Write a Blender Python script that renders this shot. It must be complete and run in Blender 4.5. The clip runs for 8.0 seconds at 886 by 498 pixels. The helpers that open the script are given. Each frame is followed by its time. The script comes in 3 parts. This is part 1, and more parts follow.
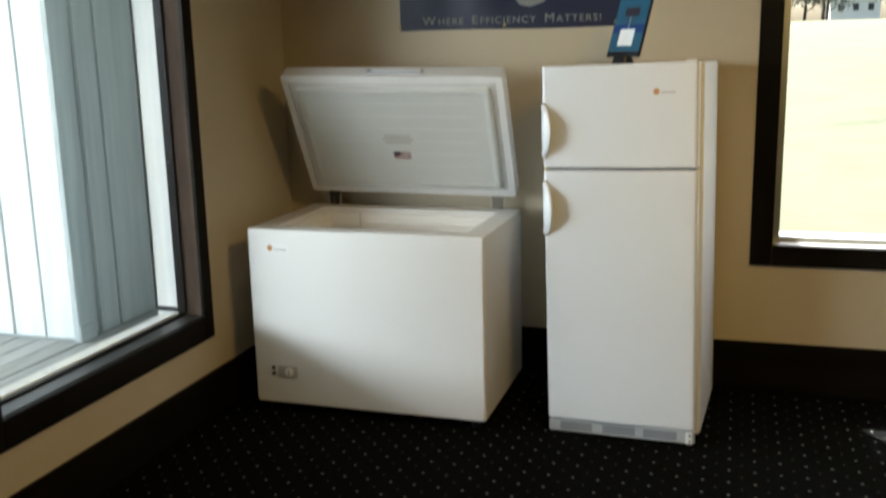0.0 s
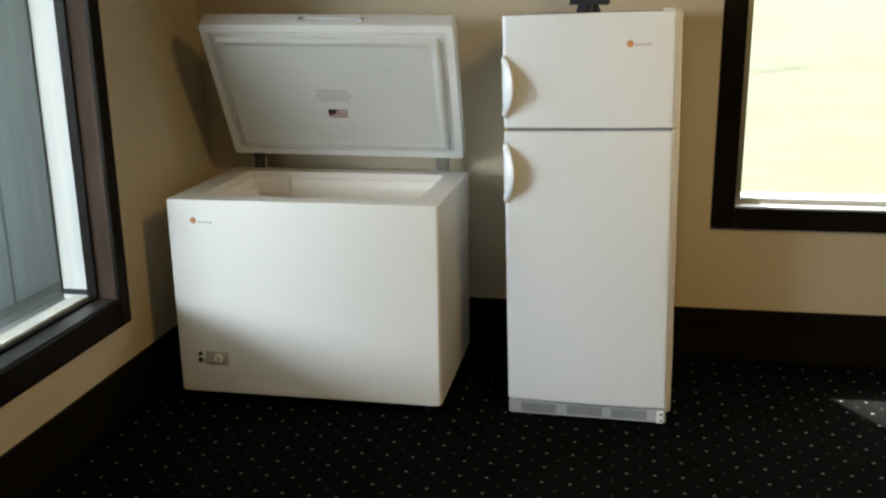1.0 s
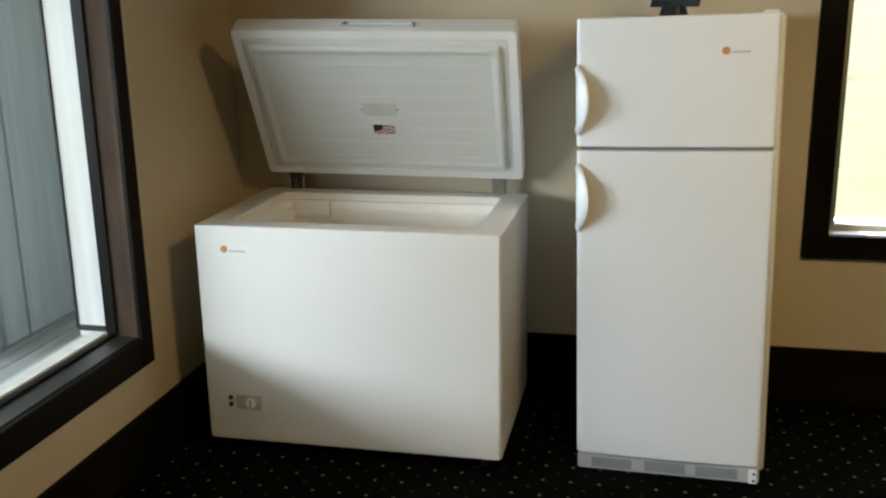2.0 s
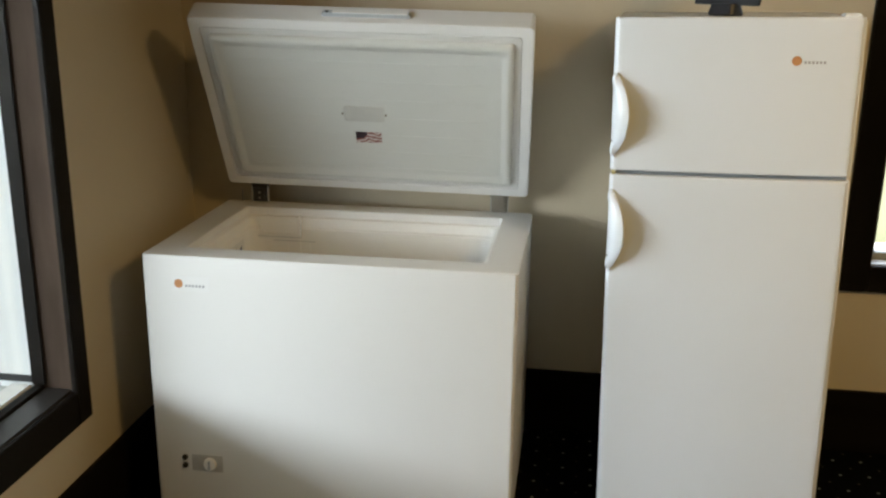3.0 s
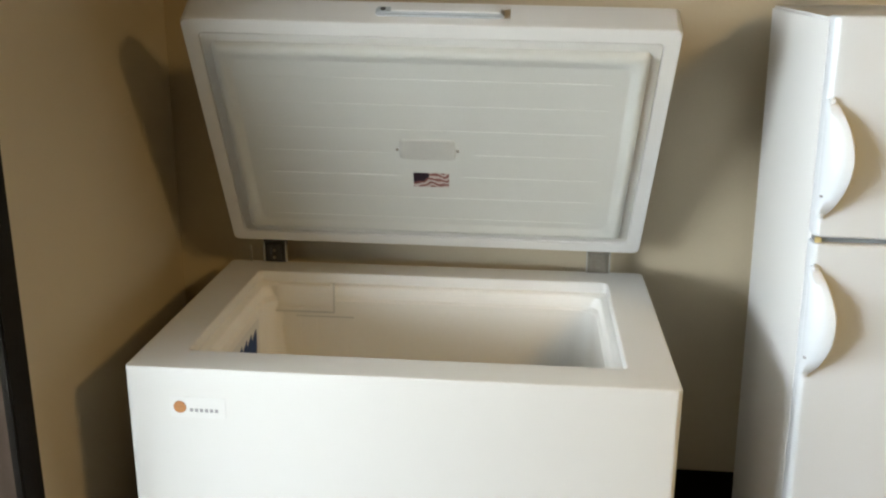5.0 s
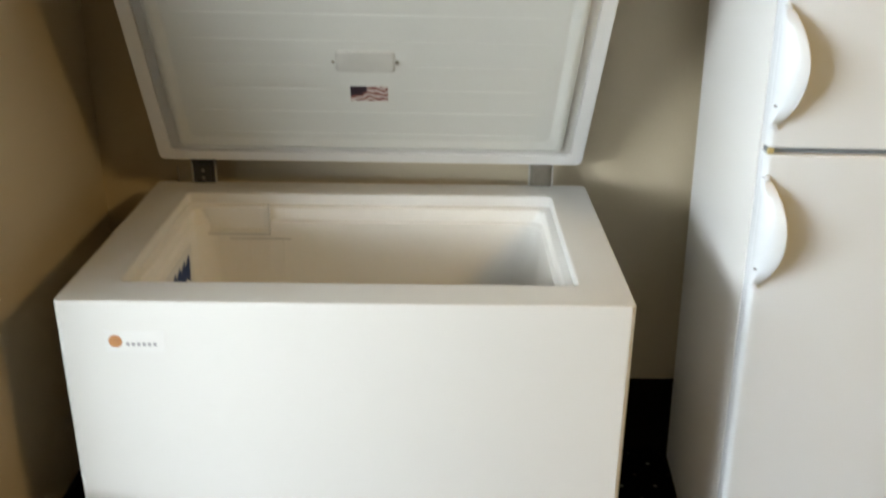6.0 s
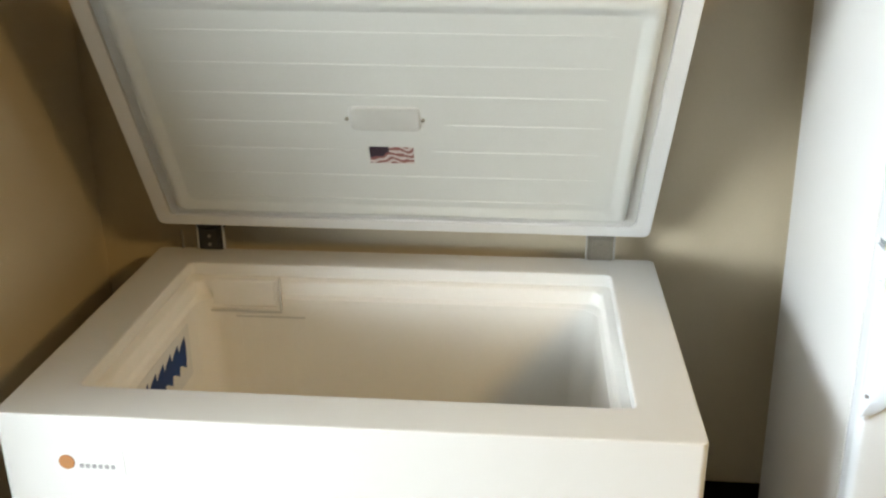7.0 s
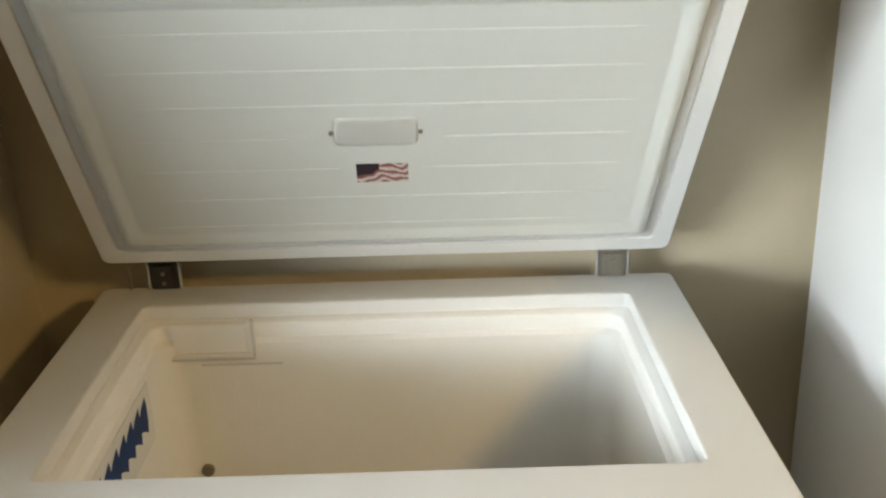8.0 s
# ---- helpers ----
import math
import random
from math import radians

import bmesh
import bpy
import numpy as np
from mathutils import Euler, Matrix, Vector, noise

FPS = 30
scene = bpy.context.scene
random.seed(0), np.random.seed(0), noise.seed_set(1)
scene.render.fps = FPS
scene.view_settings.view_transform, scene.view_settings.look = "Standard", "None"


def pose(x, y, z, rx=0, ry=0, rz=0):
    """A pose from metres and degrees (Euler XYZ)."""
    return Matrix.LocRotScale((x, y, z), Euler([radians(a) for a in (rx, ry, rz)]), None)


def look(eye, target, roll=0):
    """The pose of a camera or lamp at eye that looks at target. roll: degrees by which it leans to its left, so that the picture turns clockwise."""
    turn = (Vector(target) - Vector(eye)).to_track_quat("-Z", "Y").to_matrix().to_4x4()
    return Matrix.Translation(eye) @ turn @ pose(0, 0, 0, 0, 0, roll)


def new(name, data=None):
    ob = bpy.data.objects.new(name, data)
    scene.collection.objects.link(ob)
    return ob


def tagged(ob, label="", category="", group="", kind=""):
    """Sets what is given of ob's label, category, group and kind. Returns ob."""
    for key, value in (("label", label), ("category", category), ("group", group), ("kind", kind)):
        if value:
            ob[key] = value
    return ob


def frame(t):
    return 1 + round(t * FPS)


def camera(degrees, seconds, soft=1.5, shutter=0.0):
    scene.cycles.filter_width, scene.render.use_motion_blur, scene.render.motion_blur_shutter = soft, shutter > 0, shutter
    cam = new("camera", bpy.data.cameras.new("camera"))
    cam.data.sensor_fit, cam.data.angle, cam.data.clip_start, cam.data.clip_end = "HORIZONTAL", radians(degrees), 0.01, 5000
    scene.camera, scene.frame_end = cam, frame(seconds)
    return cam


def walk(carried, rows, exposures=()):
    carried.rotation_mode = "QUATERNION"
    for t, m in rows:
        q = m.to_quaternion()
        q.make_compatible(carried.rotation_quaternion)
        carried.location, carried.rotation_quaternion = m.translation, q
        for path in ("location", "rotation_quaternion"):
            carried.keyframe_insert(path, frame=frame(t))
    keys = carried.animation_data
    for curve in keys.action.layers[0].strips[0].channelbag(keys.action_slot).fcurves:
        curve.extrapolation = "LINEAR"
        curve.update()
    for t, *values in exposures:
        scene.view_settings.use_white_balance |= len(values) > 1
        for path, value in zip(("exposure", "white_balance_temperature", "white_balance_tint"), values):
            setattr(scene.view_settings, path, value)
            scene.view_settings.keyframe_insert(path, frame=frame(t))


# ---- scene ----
cam = camera(50.3, 8.0, soft=2.2, shutter=0.3)
EXPOSURES = [(0, 2.64, 6420, 6), (1.5, 2.66, 6410, 6), (3, 2.68, 6540, 8), (3.5, 2.88, 6600, 9), (4, 2.95, 6620, 9), (5.5, 2.93, 6600, 9), (6.5, 2.88, 6700, 9.5), (7, 3.25, 6620, 8.5), (8, 3.27, 6600, 8)]
CEILING_WATTS = 6.2
PORCH_WATTS = 94
PATH = [
    (0, (2.129, -3.777, 1.634), (1.541, -1.911, 1.220), -1.29),
    (0.2, (2.104, -3.702, 1.633), (1.532, -1.851, 1.137), -0.55),
    (0.5, (2.010, -3.572, 1.622), (1.510, -1.697, 1.137), 0.92),
    (0.7, (1.928, -3.532, 1.632), (1.491, -1.642, 1.144), 0.76),
    (1, (1.791, -3.447, 1.636), (1.430, -1.551, 1.113), -0.79),
    (1.2, (1.736, -3.407, 1.631), (1.364, -1.517, 1.092), -0.91),
    (1.5, (1.699, -3.258, 1.610), (1.360, -1.365, 1.059), -0.01),
    (1.7, (1.683, -3.185, 1.602), (1.259, -1.292, 1.114), -1.15),
    (2.8, (1.258, -2.602, 1.621), (0.962, -0.702, 1.069), 0.51),
    (3, (1.257, -2.530, 1.646), (0.991, -0.626, 1.096), 0.77),
    (3.2, (1.206, -2.450, 1.632), (0.945, -0.539, 1.104), 1.25),
    (3.5, (1.211, -2.268, 1.638), (0.844, -0.366, 1.142), -1.12),
    (3.7, (1.170, -2.136, 1.630), (0.754, -0.229, 1.193), -1.54),
    (4, (1.117, -2.022, 1.649), (0.713, -0.120, 1.179), -1.15),
    (4.2, (1.041, -1.919, 1.633), (0.692, -0.017, 1.124), -0.15),
    (5.3, (0.761, -1.684, 1.641), (0.642, 0.213, 1.018), 0.37),
    (5.5, (0.751, -1.673, 1.655), (0.664, 0.208, 0.981), 0.65),
    (5.8, (0.752, -1.644, 1.644), (0.703, 0.218, 0.917), 0.56),
    (6, (0.740, -1.628, 1.635), (0.747, 0.223, 0.876), 0.70),
    (6.2, (0.756, -1.567, 1.623), (0.792, 0.248, 0.783), 1.63),
    (6.5, (0.789, -1.419, 1.636), (0.710, 0.405, 0.820), -0.25),
    (6.8, (0.835, -1.289, 1.639), (0.642, 0.571, 0.929), 0.25),
    (7, (0.838, -1.230, 1.637), (0.664, 0.624, 0.907), -0.37),
    (7.5, (0.762, -1.095, 1.629), (0.678, 0.768, 0.907), 0.37),
    (8, (0.666, -0.978, 1.608), (0.671, 0.876, 0.857), -1.63),
]
walk(cam, [(t, look(eye, target, roll)) for t, eye, target, roll in PATH], EXPOSURES)

# ---- world and light ----
world = bpy.data.worlds.new("world")
scene.world = world
world.use_nodes = True
wn = world.node_tree
sky = wn.nodes.new("ShaderNodeTexSky")
sky.sky_type = "NISHITA"
sky.sun_disc = False
sky.sun_elevation = radians(59)
sky.sun_rotation = radians(-31)
sky.air_density, sky.dust_density, sky.ozone_density = 1.0, 5.0, 1.0
wn.nodes["Background"].inputs["Strength"].default_value = 0.10
wn.links.new(sky.outputs[0], wn.nodes["Background"].inputs[0])

sun = new("sun", bpy.data.lights.new("sun", "SUN"))
sun.data.energy, sun.data.angle, sun.data.color = 5.0, radians(0.53), (1.0, 0.95, 0.87)
sun.matrix_world = look((-2.5, 4.1, 8.0), (0, 0, 0))


def window_lamp(name, at, towards, w, h, watts, colour):
    """Daylight in a window's opening."""
    lamp = new(name, bpy.data.lights.new(name, "AREA"))
    lamp.data.shape, lamp.data.size, lamp.data.size_y = "RECTANGLE", w, h
    lamp.data.energy, lamp.data.color = watts, colour
    lamp.matrix_world = look(at, towards)
    return lamp


# the open side of the roofed deck, between its boards and the eave
window_lamp("daylight_porch", (-4.66, -5.2, 2.02), (0, -5.2, 2.02), 8.6, 1.5, PORCH_WATTS, (0.85, 0.925, 1.0))
# the one lit ceiling lamp
window_lamp("ceiling_lamp", (2.5, -1.62, 2.5), (2.5, -1.62, 0), 0.5, 0.5, CEILING_WATTS, (1.0, 0.67, 0.25))


# ---- materials ----
def mat(name, colour, rough=0.5, vary=0.1, scale=3.0, fine=120.0, bump=0.0, metal=0.0, stain=None, coat=0.0, spread=0.0):
    """A surface with broad and fine variation and fine relief; stain: a second colour in patches."""
    m = bpy.data.materials.new(name)
    m.use_nodes = True
    t = m.node_tree
    p = t.nodes["Principled BSDF"]
    p.inputs["Roughness"].default_value, p.inputs["Metallic"].default_value = rough, metal
    p.inputs["Coat Weight"].default_value, p.inputs["Coat Roughness"].default_value = coat, 0.18
    tc = t.nodes.new("ShaderNodeTexCoord")
    big, small = t.nodes.new("ShaderNodeTexNoise"), t.nodes.new("ShaderNodeTexNoise")
    big.inputs["Scale"].default_value, big.inputs["Detail"].default_value = scale, 5
    small.inputs["Scale"].default_value, small.inputs["Detail"].default_value = fine, 3
    for n in (big, small):
        t.links.new(tc.outputs["Object"], n.inputs["Vector"])
    mix = t.nodes.new("ShaderNodeMix")
    mix.data_type = "RGBA"
    dark = stain or tuple(c * (1 - vary * 1.6) for c in colour)
    mix.inputs["A"].default_value, mix.inputs["B"].default_value = (*dark, 1), (*colour, 1)
    ramp = t.nodes.new("ShaderNodeMapRange")
    ramp.inputs["From Min"].default_value, ramp.inputs["From Max"].default_value = 0.32, 0.6
    t.links.new(big.outputs[0], ramp.inputs[0])
    t.links.new(ramp.outputs[0], mix.inputs["Factor"])
    hsv = t.nodes.new("ShaderNodeHueSaturation")
    val = t.nodes.new("ShaderNodeMapRange")
    val.inputs["To Min"].default_value, val.inputs["To Max"].default_value = 1 - vary, 1 + vary
    t.links.new(small.outputs[0], val.inputs[0])
    last = val.outputs[0]
    if spread:
        info = t.nodes.new("ShaderNodeObjectInfo")
        r = t.nodes.new("ShaderNodeMapRange")
        r.inputs["To Min"].default_value, r.inputs["To Max"].default_value = 1 - spread, 1 + spread
        t.links.new(info.outputs["Random"], r.inputs[0])
        mul = t.nodes.new("ShaderNodeMath")
        mul.operation = "MULTIPLY"
        t.links.new(last, mul.inputs[0])
        t.links.new(r.outputs[0], mul.inputs[1])
        last = mul.outputs[0]
    t.links.new(last, hsv.inputs["Value"])
    t.links.new(mix.outputs["Result"], hsv.inputs["Color"])
    t.links.new(hsv.outputs[0], p.inputs["Base Color"])
    rr = t.nodes.new("ShaderNodeMapRange")
    rr.inputs["To Min"].default_value, rr.inputs["To Max"].default_value = max(0.02, rough - 0.08), min(1, rough + 0.08)
    t.links.new(big.outputs[0], rr.inputs[0])
    t.links.new(rr.outputs[0], p.inputs["Roughness"])
    if bump:
        b = t.nodes.new("ShaderNodeBump")
        b.inputs["Strength"].default_value, b.inputs["Distance"].default_value = bump, 0.002
        t.links.new(small.outputs[0], b.inputs["Height"])
        t.links.new(b.outputs[0], p.inputs["Normal"])
    return m


def streaked(name, colour, dark, along=(1, 1, 14), rough=0.5, bump=0.2, spread=0.12):
    """Wood: grain drawn out along one axis."""
    m = mat(name, colour, rough, 0.06, 2.0, 60.0, 0.0, stain=dark, spread=spread)
    t = m.node_tree
    tc = t.nodes["Texture Coordinate"]
    mp = t.nodes.new("ShaderNodeMapping")
    mp.inputs["Scale"].default_value = along
    t.links.new(tc.outputs["Object"], mp.inputs["Vector"])
    noises = [n for n in t.nodes if n.bl_idname == "ShaderNodeTexNoise"]
    for n in noises:
        t.links.new(mp.outputs[0], n.inputs["Vector"])
    b = t.nodes.new("ShaderNodeBump")
    t.nodes["Principled BSDF"].inputs["Specular IOR Level"].default_value = 0.09
    b.inputs["Strength"].default_value, b.inputs["Distance"].default_value = bump, 0.003
    t.links.new(noises[1].outputs[0], b.inputs["Height"])
    t.links.new(b.outputs[0], t.nodes["Principled BSDF"].inputs["Normal"])
    return m


def carpet_material():
    """Near-black green loop pile with a lattice of pale dots and dimmer dots between them."""
    m = bpy.data.materials.new("dotted_carpet")
    m.use_nodes = True
    t = m.node_tree
    p = t.nodes["Principled BSDF"]
    p.inputs["Roughness"].default_value = 1.0
    p.inputs["Specular IOR Level"].default_value = 0.05
    tc = t.nodes.new("ShaderNodeTexCoord")

    def dots(ox, oy, radius):
        mp = t.nodes.new("ShaderNodeMapping")
        mp.inputs["Location"].default_value = (-ox, -oy, 0)
        t.links.new(tc.outputs["Object"], mp.inputs["Vector"])
        cell = t.nodes.new("ShaderNodeVectorMath")
        cell.operation = "WRAP"
        cell.inputs[1].default_value, cell.inputs[2].default_value = (0.0487, 0.0545, 1), (-0.0487, -0.0545, -1)
        t.links.new(mp.outputs[0], cell.inputs[0])
        flat = t.nodes.new("ShaderNodeVectorMath")
        flat.operation = "MULTIPLY"
        flat.inputs[1].default_value = (1, 1, 0)
        t.links.new(cell.outputs[0], flat.inputs[0])
        size = t.nodes.new("ShaderNodeVectorMath")
        size.operation = "LENGTH"
        t.links.new(flat.outputs[0], size.inputs[0])
        edge = t.nodes.new("ShaderNodeMapRange")
        edge.inputs["From Min"].default_value, edge.inputs["From Max"].default_value = radius * 1.35, radius * 0.7
        t.links.new(size.outputs["Value"], edge.inputs[0])
        return edge.outputs[0]

    pile = t.nodes.new("ShaderNodeTexNoise")
    pile.inputs["Scale"].default_value, pile.inputs["Detail"].default_value = 260, 2
    t.links.new(tc.outputs["Object"], pile.inputs["Vector"])
    ramp = t.nodes.new("ShaderNodeValToRGB")
    ramp.color_ramp.elements[0].position, ramp.color_ramp.elements[0].color = 0.3, (0.0004, 0.0006, 0.00055, 1)
    ramp.color_ramp.elements[1].position, ramp.color_ramp.elements[1].color = 0.75, (0.0015, 0.0020, 0.0018, 1)
    t.links.new(pile.outputs[0], ramp.inputs[0])
    last = ramp.outputs[0]
    for ox, oy, radius, colour in ((2.245, -0.133, 0.0058, (0.11, 0.124, 0.115, 1)), (2.196, -0.188, 0.0050, (0.042, 0.037, 0.030, 1))):
        mix = t.nodes.new("ShaderNodeMix")
        mix.data_type = "RGBA"
        mix.inputs["B"].default_value = colour
        t.links.new(dots(ox, oy, radius), mix.inputs["Factor"])
        t.links.new(last, mix.inputs["A"])
        last = mix.outputs["Result"]
    t.links.new(last, p.inputs["Base Color"])
    b = t.nodes.new("ShaderNodeBump")
    b.inputs["Strength"].default_value, b.inputs["Distance"].default_value = 0.6, 0.004
    t.links.new(pile.outputs[0], b.inputs["Height"])
    t.links.new(b.outputs[0], p.inputs["Normal"])
    return m


def glass_material():
    m = bpy.data.materials.new("window_glass")
    m.use_nodes = True
    p = m.node_tree.nodes["Principled BSDF"]
    p.inputs["Base Color"].default_value = (0.96, 0.98, 0.97, 1)
    p.inputs["Roughness"].default_value = 0.0
    p.inputs["Transmission Weight"].default_value = 1.0
    p.inputs["IOR"].default_value = 1.02
    return m


WALL = mat("tan_wall_paint", (0.60, 0.51, 0.36), 0.5, 0.03, 1.2, 220, 0.25)
CEIL = mat("ceiling_paint", (0.22, 0.185, 0.14), 0.9, 0.04, 1.5, 150, 0.3)
CARPET = carpet_material()
TRIM = streaked("dark_stained_wood", (0.0090, 0.0072, 0.0054), (0.0055, 0.0042, 0.0033), (6, 6, 0.8), 0.42, 0.15)
TRIM_X = streaked("dark_stained_wood_level", (0.0090, 0.0072, 0.0054), (0.0055, 0.0042, 0.0033), (0.8, 6, 6), 0.42, 0.15)
TRIM_Y = streaked("dark_stained_wood_deep", (0.0090, 0.0072, 0.0054), (0.0055, 0.0042, 0.0033), (6, 0.8, 6), 0.42, 0.15)
JAMB = streaked("brown_stained_wood", (0.075, 0.052, 0.038), (0.042, 0.029, 0.021), (6, 6, 0.8), 0.8, 0.15)
# base colour lifted above the casing's, so part of the sky's sheen is painted
SILL = streaked("sheened_dark_sill", (0.030, 0.026, 0.024), (0.018, 0.016, 0.015), (6, 0.8, 6), 0.34, 0.12)
SILL.node_tree.nodes["Principled BSDF"].inputs["Specular IOR Level"].default_value = 0.45
JAMB.node_tree.nodes["Principled BSDF"].inputs["Specular IOR Level"].default_value = 0.06
VINYL = mat("white_vinyl", (0.78, 0.8, 0.8), 0.4, 0.03, 4, 90, 0.05)
RUBBER = mat("black_rubber", (0.012, 0.012, 0.013), 0.6, 0.1, 10, 200, 0.1)
ALU = mat("dull_aluminium", (0.45, 0.46, 0.44), 0.4, 0.06, 5, 140, 0.05, metal=0.8)
GLASS = glass_material()
ENAMEL = mat("white_enamel", (0.765, 0.755, 0.73), 0.32, 0.012, 1.5, 420, 0.06, coat=0.15)
CABINET = mat("white_cabinet_enamel", (0.775, 0.77, 0.755), 0.46, 0.012, 1.5, 340, 0.14)
# cooler than the cabinet: the tint offsets warm lamplight on the doors
PEBBLE = mat("cool_tinted_enamel", (0.715, 0.74, 0.77), 0.40, 0.012, 1.5, 340, 0.16, coat=0.3)
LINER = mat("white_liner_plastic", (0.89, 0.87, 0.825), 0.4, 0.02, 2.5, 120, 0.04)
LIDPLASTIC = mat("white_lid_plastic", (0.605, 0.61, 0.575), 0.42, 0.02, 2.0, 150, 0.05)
GASKET = mat("grey_gasket", (0.68, 0.67, 0.64), 0.6, 0.04, 8, 200, 0.1)
LAMPCOVER = mat("clear_lamp_cover", (0.53, 0.525, 0.49), 0.45, 0.05, 12, 300, 0.15)
STEEL = mat("zinc_steel", (0.30, 0.27, 0.22), 0.45, 0.15, 20, 200, 0.1, metal=0.5)
DARKSTEEL = mat("dark_steel", (0.05, 0.045, 0.04), 0.45, 0.15, 20, 200, 0.1, metal=0.5)
GREYPLASTIC = mat("grey_plastic", (0.42, 0.45, 0.47), 0.45, 0.05, 6, 160, 0.08)
SLOTPLASTIC = mat("dark_grey_plastic", (0.23, 0.25, 0.27), 0.55, 0.06, 6, 160, 0.08)
PLATE = mat("pale_grey_plastic", (0.50, 0.49, 0.46), 0.5, 0.08, 25, 200, 0.05)
ORANGE = mat("orange_print", (0.50, 0.23, 0.09), 0.45, 0.08, 40, 300)
GREYPRINT = mat("grey_print", (0.36, 0.35, 0.36), 0.5, 0.05, 30, 300)
LABEL = mat("white_label", (0.775, 0.77, 0.75), 0.42, 0.015, 20, 200)
BLUE = mat("blue_print", (0.002, 0.034, 0.16), 0.7, 0.06, 30, 200)
NAVY = mat("navy_print", (0.03, 0.018, 0.03), 0.45, 0.06, 30, 200)
FADED = mat("faded_print", (0.58, 0.50, 0.46), 0.45, 0.12, 60, 200)
RED = mat("red_print", (0.24, 0.09, 0.08), 0.45, 0.06, 30, 200)
YELLOWED = mat("yellowed_plastic", (0.6, 0.5, 0.25), 0.45, 0.08, 30, 200)
BANNER = mat("navy_banner_vinyl", (0.012, 0.017, 0.055), 0.45, 0.12, 4, 200, 0.05)
LETTER = mat("pale_print", (0.30, 0.31, 0.29), 0.5, 0.06, 20, 200)
BRASS = mat("brass", (0.5, 0.38, 0.16), 0.35, 0.1, 30, 200, metal=0.9)
TEAL = mat("teal_print", (0.02, 0.10, 0.17), 0.35, 0.2, 9, 200)
BLACKPLASTIC = mat("black_plastic", (0.012, 0.012, 0.014), 0.35, 0.1, 9, 200, 0.05)
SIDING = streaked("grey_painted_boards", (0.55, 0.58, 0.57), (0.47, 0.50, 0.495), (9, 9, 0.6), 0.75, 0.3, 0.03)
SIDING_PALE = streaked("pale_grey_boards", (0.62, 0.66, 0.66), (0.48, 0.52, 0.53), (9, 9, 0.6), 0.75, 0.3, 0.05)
SIDING_WHITE = streaked("white_lit_boards", (0.82, 0.83, 0.83), (0.7, 0.72, 0.73), (9, 9, 0.6), 0.7, 0.25, 0.04)
DECKWOOD = streaked("weathered_deck", (0.42, 0.42, 0.40), (0.29, 0.29, 0.275), (9, 0.7, 9), 0.85, 0.4, 0.14)
GRASS = mat("mown_grass", (0.062, 0.066, 0.033), 0.95, 0.25, 0.7, 9, 0.6, stain=(0.044, 0.050, 0.020))
LONGGRASS = mat("long_grass", (0.042, 0.047, 0.021), 0.95, 0.3, 3.0, 20, 0.5)
LEAVES = mat("grey_green_leaves", (0.07, 0.09, 0.055), 0.7, 0.3, 1.5, 30, spread=0.2)
BARK = mat("bark", (0.09, 0.07, 0.05), 0.9, 0.3, 4, 60, 0.6)
ROOFING = mat("grey_shingles", (0.16, 0.16, 0.16), 0.9, 0.15, 2, 40, 0.4)
HOUSEPAINT = mat("white_house_paint", (0.72, 0.71, 0.68), 0.7, 0.05, 1, 30, 0.1)
DARKGLASS = mat("dark_window", (0.03, 0.035, 0.04), 0.15, 0.1, 2, 30)


# ---- mesh helpers ----
def mesh_of(name, bm, materials, smooth=False):
    me = bpy.data.meshes.new(name)
    bmesh.ops.recalc_face_normals(bm, faces=bm.faces[:])
    bm.to_mesh(me)
    bm.free()
    for m in materials if isinstance(materials, (list, tuple)) else [materials]:
        me.materials.append(m)
    if smooth:
        me.shade_smooth()
        me.set_sharp_from_angle(angle=radians(38))
    return me


def part(name, bm, material, parent=None, label="", smooth=False):
    """Links a bmesh as one mesh object, under a thing or a part."""
    ob = new(name, mesh_of(name, bm, material, smooth))
    ob.parent = parent
    if smooth:
        wn = ob.modifiers.new("weighted_normal", "WEIGHTED_NORMAL")
        wn.keep_sharp = True
    return tagged(ob, label)


def box(bm, x0, x1, y0, y1, z0, z1, bevel=0.0, seg=2):
    v = bmesh.ops.create_cube(bm, size=1)["verts"]
    bmesh.ops.transform(bm, verts=v, matrix=Matrix.Translation(((x0 + x1) / 2, (y0 + y1) / 2, (z0 + z1) / 2)) @ Matrix.Diagonal((x1 - x0, y1 - y0, z1 - z0, 1)))
    if bevel:
        edges = {e for q in v for e in q.link_edges}
        bmesh.ops.bevel(bm, geom=list(edges), offset=bevel, segments=seg, affect="EDGES", clamp_overlap=True)
    return bm


def slab(*a, **k):
    return box(bmesh.new(), *a, **k)


def tube(bm, pts, radius, sides=8, flat=1.0, axis=None):
    """A bar along points; radius may be one number or one for each point; flat squeezes it along axis."""
    rings = []
    pts = [Vector(p) for p in pts]
    for i, p in enumerate(pts):
        d = (pts[min(i + 1, len(pts) - 1)] - pts[max(i - 1, 0)]).normalized()
        a = Vector(axis) if axis else (Vector((0, 0, 1)) if abs(d.z) < 0.9 else Vector((1, 0, 0)))
        u = (a - d * a.dot(d)).normalized()
        w = d.cross(u)
        r = radius[i] if isinstance(radius, (list, tuple)) else radius
        rings.append([bm.verts.new(p + u * math.cos(k * math.tau / sides) * r * flat + w * math.sin(k * math.tau / sides) * r) for k in range(sides)])
    for a, b in zip(rings, rings[1:]):
        for k in range(sides):
            bm.faces.new((a[k], a[(k + 1) % sides], b[(k + 1) % sides], b[k]))
    bm.faces.new(rings[0])
    bm.faces.new(rings[-1])
    return bm


